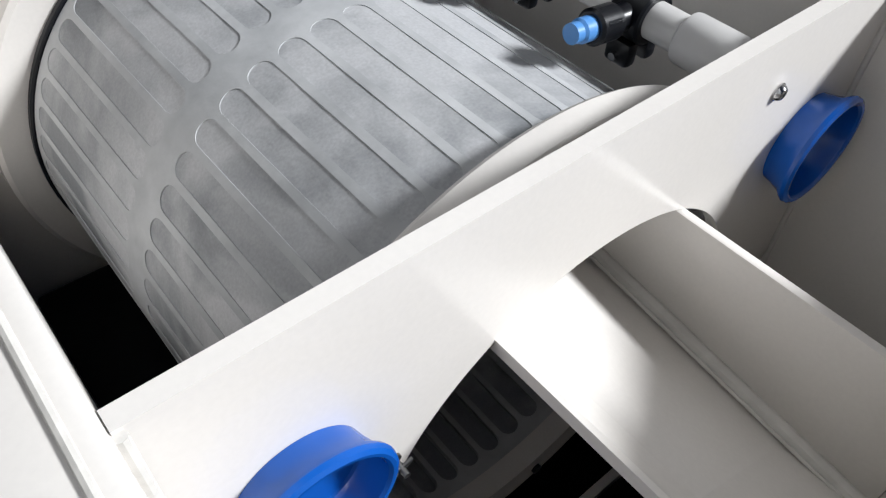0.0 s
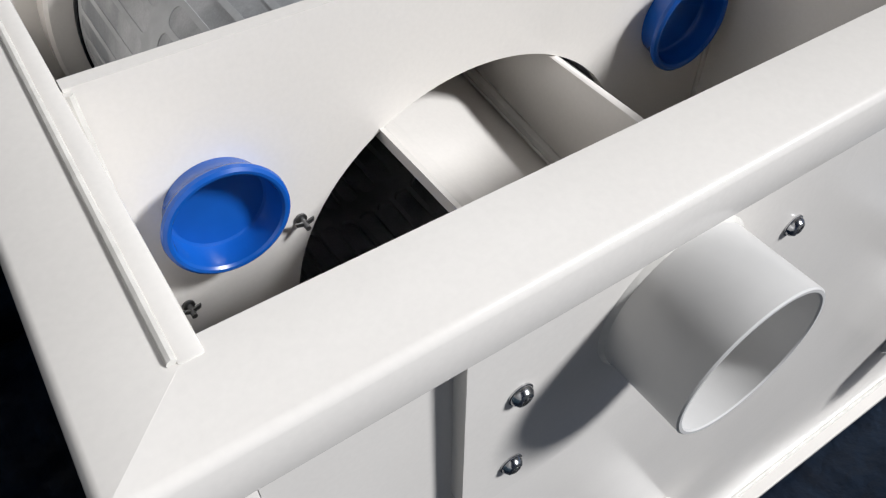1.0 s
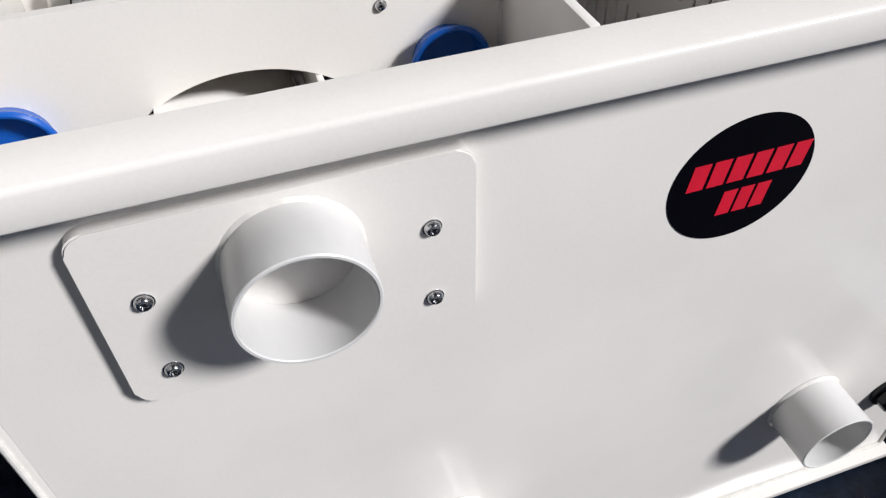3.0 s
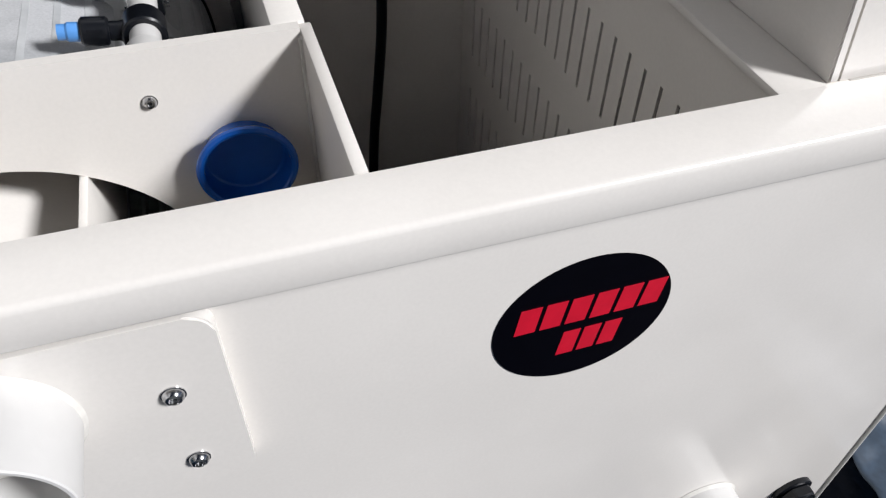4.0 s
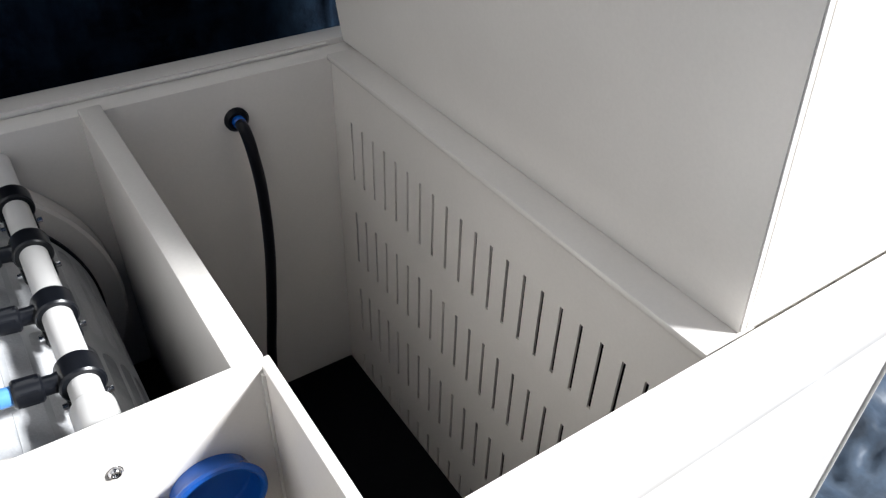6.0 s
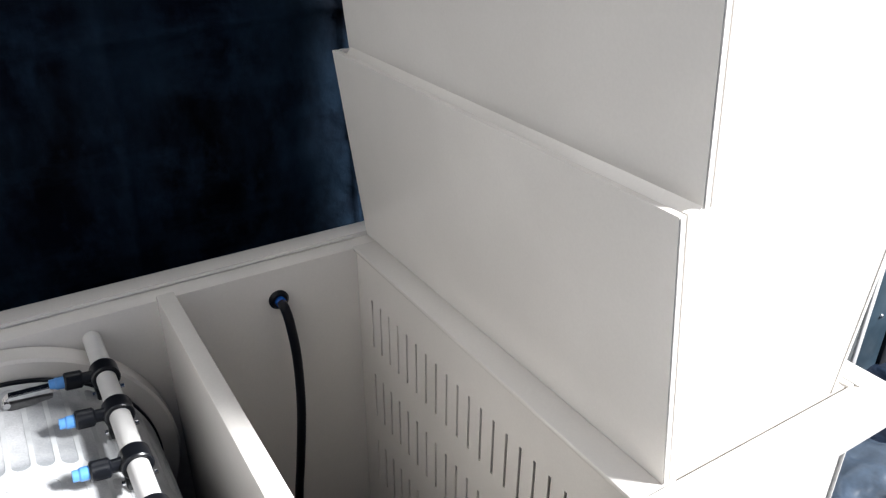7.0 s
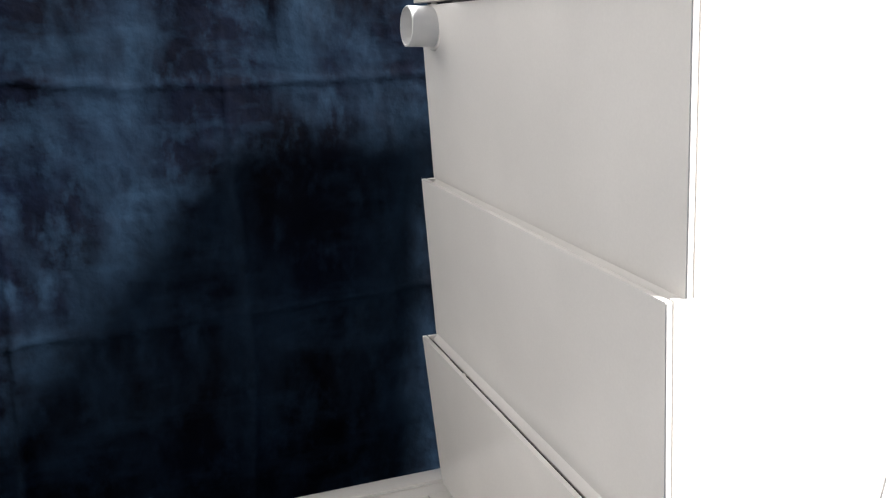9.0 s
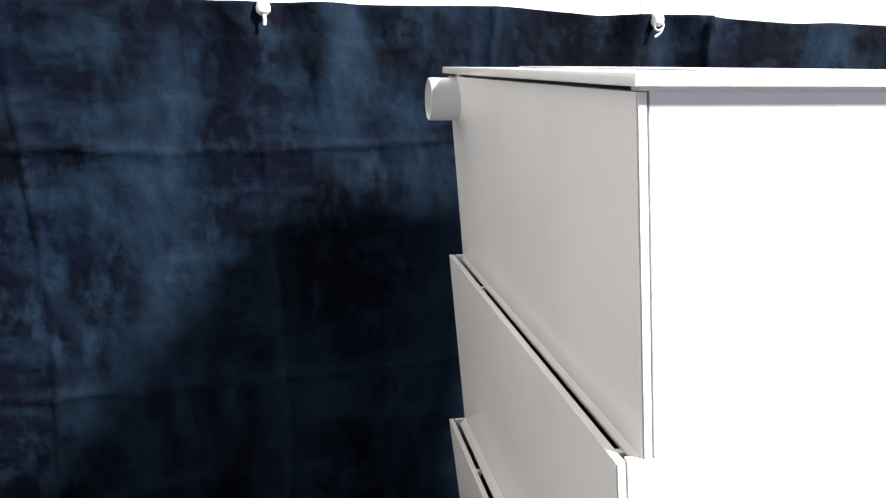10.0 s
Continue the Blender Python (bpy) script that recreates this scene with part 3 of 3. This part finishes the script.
# ---- spray bar ----
SX, SZ = 0.3715, 0.660
spray = thing("spray_bar", (SX, 0.43, SZ), "white plastic spray pipe with black clamps over the drum", "spray pipe")
m = at(SX, 0, SZ) @ TO_Y
part("pipe", rod([(0.0125, 0.2150), (0.0125, 0.6645)], m, 32), PIPE, spray)
part("coupling", rod([(0.0135, 0.2520), (0.0165, 0.2500), (0.0170, 0.2480), (0.0170, 0.2030), (0.0135, 0.2010)][::-1], m, 32), PIPE, spray)
part("end_nut", rod([(0.0190, 0.1945), (0.0190, 0.2090)], m, 24), PIPE, spray)
for k, y in enumerate((0.288, 0.380, 0.480, 0.568)):
    clamp = part("clamp", turned([(0.0126, -0.0125), (0.0165, -0.0125), (0.0180, -0.0110), (0.0180, 0.0110), (0.0165, 0.0125), (0.0126, 0.0125)], at(SX, y, SZ) @ TO_Y, 28), BLACK, spray, "black clamp saddle")
    part("clamp_ear", slab(SX + 0.004, SX + 0.015, y - 0.010, y + 0.010, SZ - 0.0340, SZ - 0.015, bevel=0.003), BLACK, clamp)
    part("clamp_ear", slab(SX - 0.016, SX - 0.005, y - 0.010, y + 0.010, SZ - 0.0330, SZ - 0.015, bevel=0.003), BLACK, clamp)
    part("clamp_bolt", rod([(0.003, -0.02), (0.003, 0.02)], at(SX, y, SZ - 0.026) @ TO_X, 12), CHROME, clamp)
    down = at(SX, y, SZ) @ Matrix.Rotation(radians(-83), 4, "Y")
    part("nipple", rod([(0.0095, 0.015), (0.0080, 0.020), (0.0080, 0.030)], down, 20), BLACK, clamp)
    part("union_nut", hexagon(rod([(0.0100, 0.027), (0.0118, 0.029), (0.0118, 0.047), (0.0100, 0.049)], down, 24), down, 0.0126, 0.031, 0.045), BLACK, clamp)
    tip = part("nozzle", rod([(0.0080, 0.047), (0.0080, 0.058), (0.0066, 0.060), (0.0066, 0.066), (0.0030, 0.0665)], down, 20), NOZZLE, clamp, "light blue spray nozzle")
clip = part("hanger_clip", prism([(SX - 0.062, SZ - 0.001), (SX - 0.062, SZ + 0.008), (SX - 0.112, SZ + 0.011), (SX - 0.118, SZ + 0.006), (SX - 0.108, SZ + 0.005)], at(0, 0.573, 0) @ FRONT, 0.011, 0.001), CHROME, spray, "flat steel spring clip")
part("clip_jaw", prism([(SX - 0.064, SZ - 0.004), (SX - 0.110, SZ + 0.0005), (SX - 0.119, SZ - 0.006), (SX - 0.112, SZ - 0.012), (SX - 0.066, SZ - 0.009)], at(0, 0.5725, 0) @ FRONT, 0.010, 0.001), DULL, clip)
part("clip_roll", rod([(0.0045, -0.007), (0.0045, 0.007)], at(SX - 0.1165, 0.5675, SZ) @ TO_Y, 16), CHROME, clip)

# ---- hose in the middle chamber ----
hose = thing("air_hose", (0.648, 0.660, 0.636), "black hose hanging from a grommet in the back wall", "hose")
m = at(0.6480, Y1 - 0.0352, 0.637) @ FRONT
part("grommet", turned([(0.0085, 0), (0.0165, 0), (0.0165, 0.003), (0.0125, 0.007), (0.0085, 0.007)], m, 28), RUBBER, hose)
part("fitting", rod([(0.0085, 0.002), (0.0085, 0.013), (0.0072, 0.015), (0.0072, 0.022)], m, 20), BLUE, hose, "blue push fitting")
part("tube", tube_along(glide([(0.6480, 0.650, 0.637), (0.6480, 0.636, 0.633), (0.6510, 0.628, 0.605), (0.6550, 0.624, 0.540), (0.6530, 0.624, 0.440), (0.6430, 0.626, 0.330), (0.6350, 0.630, 0.250), (0.6300, 0.632, 0.165), (0.6295, 0.632, 0.115)]), 0.0078, 14), RUBBER, hose)

# ---- the trickle tower: three stacked trays and a lid ----
TC = 0.968


def tray(z0, z1, lo, hi, first=False):
    ob = thing("filter_tray", (TC, 0.35, z0), "cream PVC tray of a stacked trickle tower, flared to the top", "filter tray", "stacked filter trays")
    t = 0.008
    for s in (-1, 1):
        zb = 0.6972 if first else z0
        pts = [(TC + s * lo, zb), (TC + s * hi, z1), (TC + s * (hi - t), z1), (TC + s * (lo - t), zb)]
        part("side_wall", prism(pts[::s], at(0, 0.6935, 0) @ FRONT, 0.6790, 0.0012), PVC, ob)
    zb = 0.6972 if first else z0
    for y, name in ((0.0153, "front_panel"), (0.6857, "back_panel")):
        zt = z1 + 0.0005
        zf = 0.6975 if first else z0
        pts = [(TC - lo + t + 0.0020, zf), (TC + lo - t - 0.0020, zf), (TC + hi - t - 0.0020, zt), (TC - hi + t + 0.0020, zt)]
        part(name, prism(pts, at(0, y + 0.0070, 0) @ FRONT, 0.0070, 0), PVC, ob)
    for s in (-1, 1):
        # weld laid in the groove between the side and the front panel
        part("seam_weld", tube_along([(TC + s * (lo - t), 0.0207, zb + 0.002), (TC + s * (hi - t), 0.0207, z1 - 0.001)], 0.0018, 8), WELD, ob)
    part("tray_floor", slab(TC - lo + 0.009, TC + lo - 0.009, 0.0230, 0.6855, z0 + 0.002, z0 + 0.010, bevel=0), PVC, ob)
    # added dark block, its colour gives the slits their shade
    part("slit_shade", slab(TC - lo + 0.010, TC + lo - 0.010, 0.0235, 0.6850, z0 + 0.0105, z1 - 0.050, bevel=0), DEEP_SHADE, ob, "dark block added inside the tray to blacken its slits")
    if not first:
        # sloped drip strips low on the flanks, over the tray beneath
        for s in (-1, 1):
            a, b = TC + s * (lo - 0.0030), TC + s * 0.1690
            pts = [(a, z0 + 0.0060), (a, z0 + 0.0010), (b, z0 - 0.0110), (b + s * 0.0010, z0 - 0.0070)]
            part("drip_strip", prism(pts[::s], at(0, 0.6850, 0) @ FRONT, 0.6690, 0), PVC, ob)
            for y in (0.533, 0.048):
                part("spacer", slab(TC + s * 0.1755 - 0.0065, TC + s * 0.1755 + 0.0065, y - 0.004, y + 0.004, z0 - 0.0180, z0 - 0.0090, bevel=0.001), PVC, ob)
    return ob


tray(0.7025, 1.0125, 0.1450, 0.1875, True)
tray(1.0130, 1.3065, 0.1600, 0.1900)
top_tray = tray(1.3070, 1.5930, 0.1670, 0.1935)
m = at(0.7838, 0.645, 1.5600) @ LEFT
part("overflow_pipe", turned([(0.0285, -0.01), (0.0315, -0.01), (0.0315, 0.0485), (0.0305, 0.0495), (0.0290, 0.0495), (0.0285, 0.0485)], m, 48), PIPE, top_tray, "short white overflow pipe")
part("pipe_collar", turned([(0.0318, -0.012), (0.0375, -0.012), (0.0375, 0.004), (0.0355, 0.006), (0.0318, 0.006)], m, 40), PVC, top_tray)

lid = thing("tower_lid", (TC, 0.35, 1.596), "flat cream lid resting on the upper tray", "lid")
part("panel", slab(0.7655, 1.1705, -0.0010, 0.7000, 1.5970, 1.6070, bevel=0.0015), PVC, lid)
part("raised_panel", slab(0.8600, 1.0760, 0.0900, 0.6000, 1.6072, 1.6090, bevel=0.001), PVC, lid)
for sx in (0.79, 1.146):
    part("spacer_bar", slab(sx - 0.008, sx + 0.008, 0.02, 0.68, 1.5934, 1.5968, bevel=0), RUBBER, lid, "thin dark sealing strip")

part("front_lip", slab(0.7765, 1.1595, 0.0150, 0.0280, 1.5937, 1.5968, bevel=0), PVC, lid)

# ---- things behind, at the far end ----
cabinet = thing("metal_case", (2.5, 0.65, GROUND), "blue-grey coated metal case with a black edge", "metal case")
part("side_strip", slab(2.340, 2.405, 0.60, 0.90, GROUND + 0.03, 0.40, bevel=0.006), CONCRETE, cabinet)
part("light_edge", slab(2.407, 2.432, 0.595, 0.90, GROUND + 0.03, 0.40, bevel=0.006), PIPE, cabinet)
face = part("front_face", slab(2.434, 2.570, 0.60, 0.90, GROUND + 0.03, 0.40, bevel=0.006), STEEL, cabinet)
part("black_edge", slab(2.572, 2.635, 0.59, 0.90, GROUND + 0.03, 0.40, bevel=0.006), BLACK, cabinet)
for bz in (0.02, 0.11, 0.22, 0.31):
    part("rivet", rod([(0.008, 0), (0.008, 0.003), (0.005, 0.006)], at(2.50, 0.600, bz) @ FRONT, 14), CHROME, face)


def film_place(u, v):
    x, y = 1.28 + 0.85 * u, -0.40 + 0.78 * v
    return Vector((x + 0.05 * noise.noise(Vector((x * 3, y * 3, 1))), y + 0.05 * noise.noise(Vector((x * 3, y * 3, 8))), GROUND + 0.062 + 0.045 * creased(x * 0.8, y * 0.8, 9.0)))


sheet("grey_cloth", 70, 60, film_place, GREY, "crumpled grey-blue cloth lying on the dark sheet", "cloth", thick=0.002)
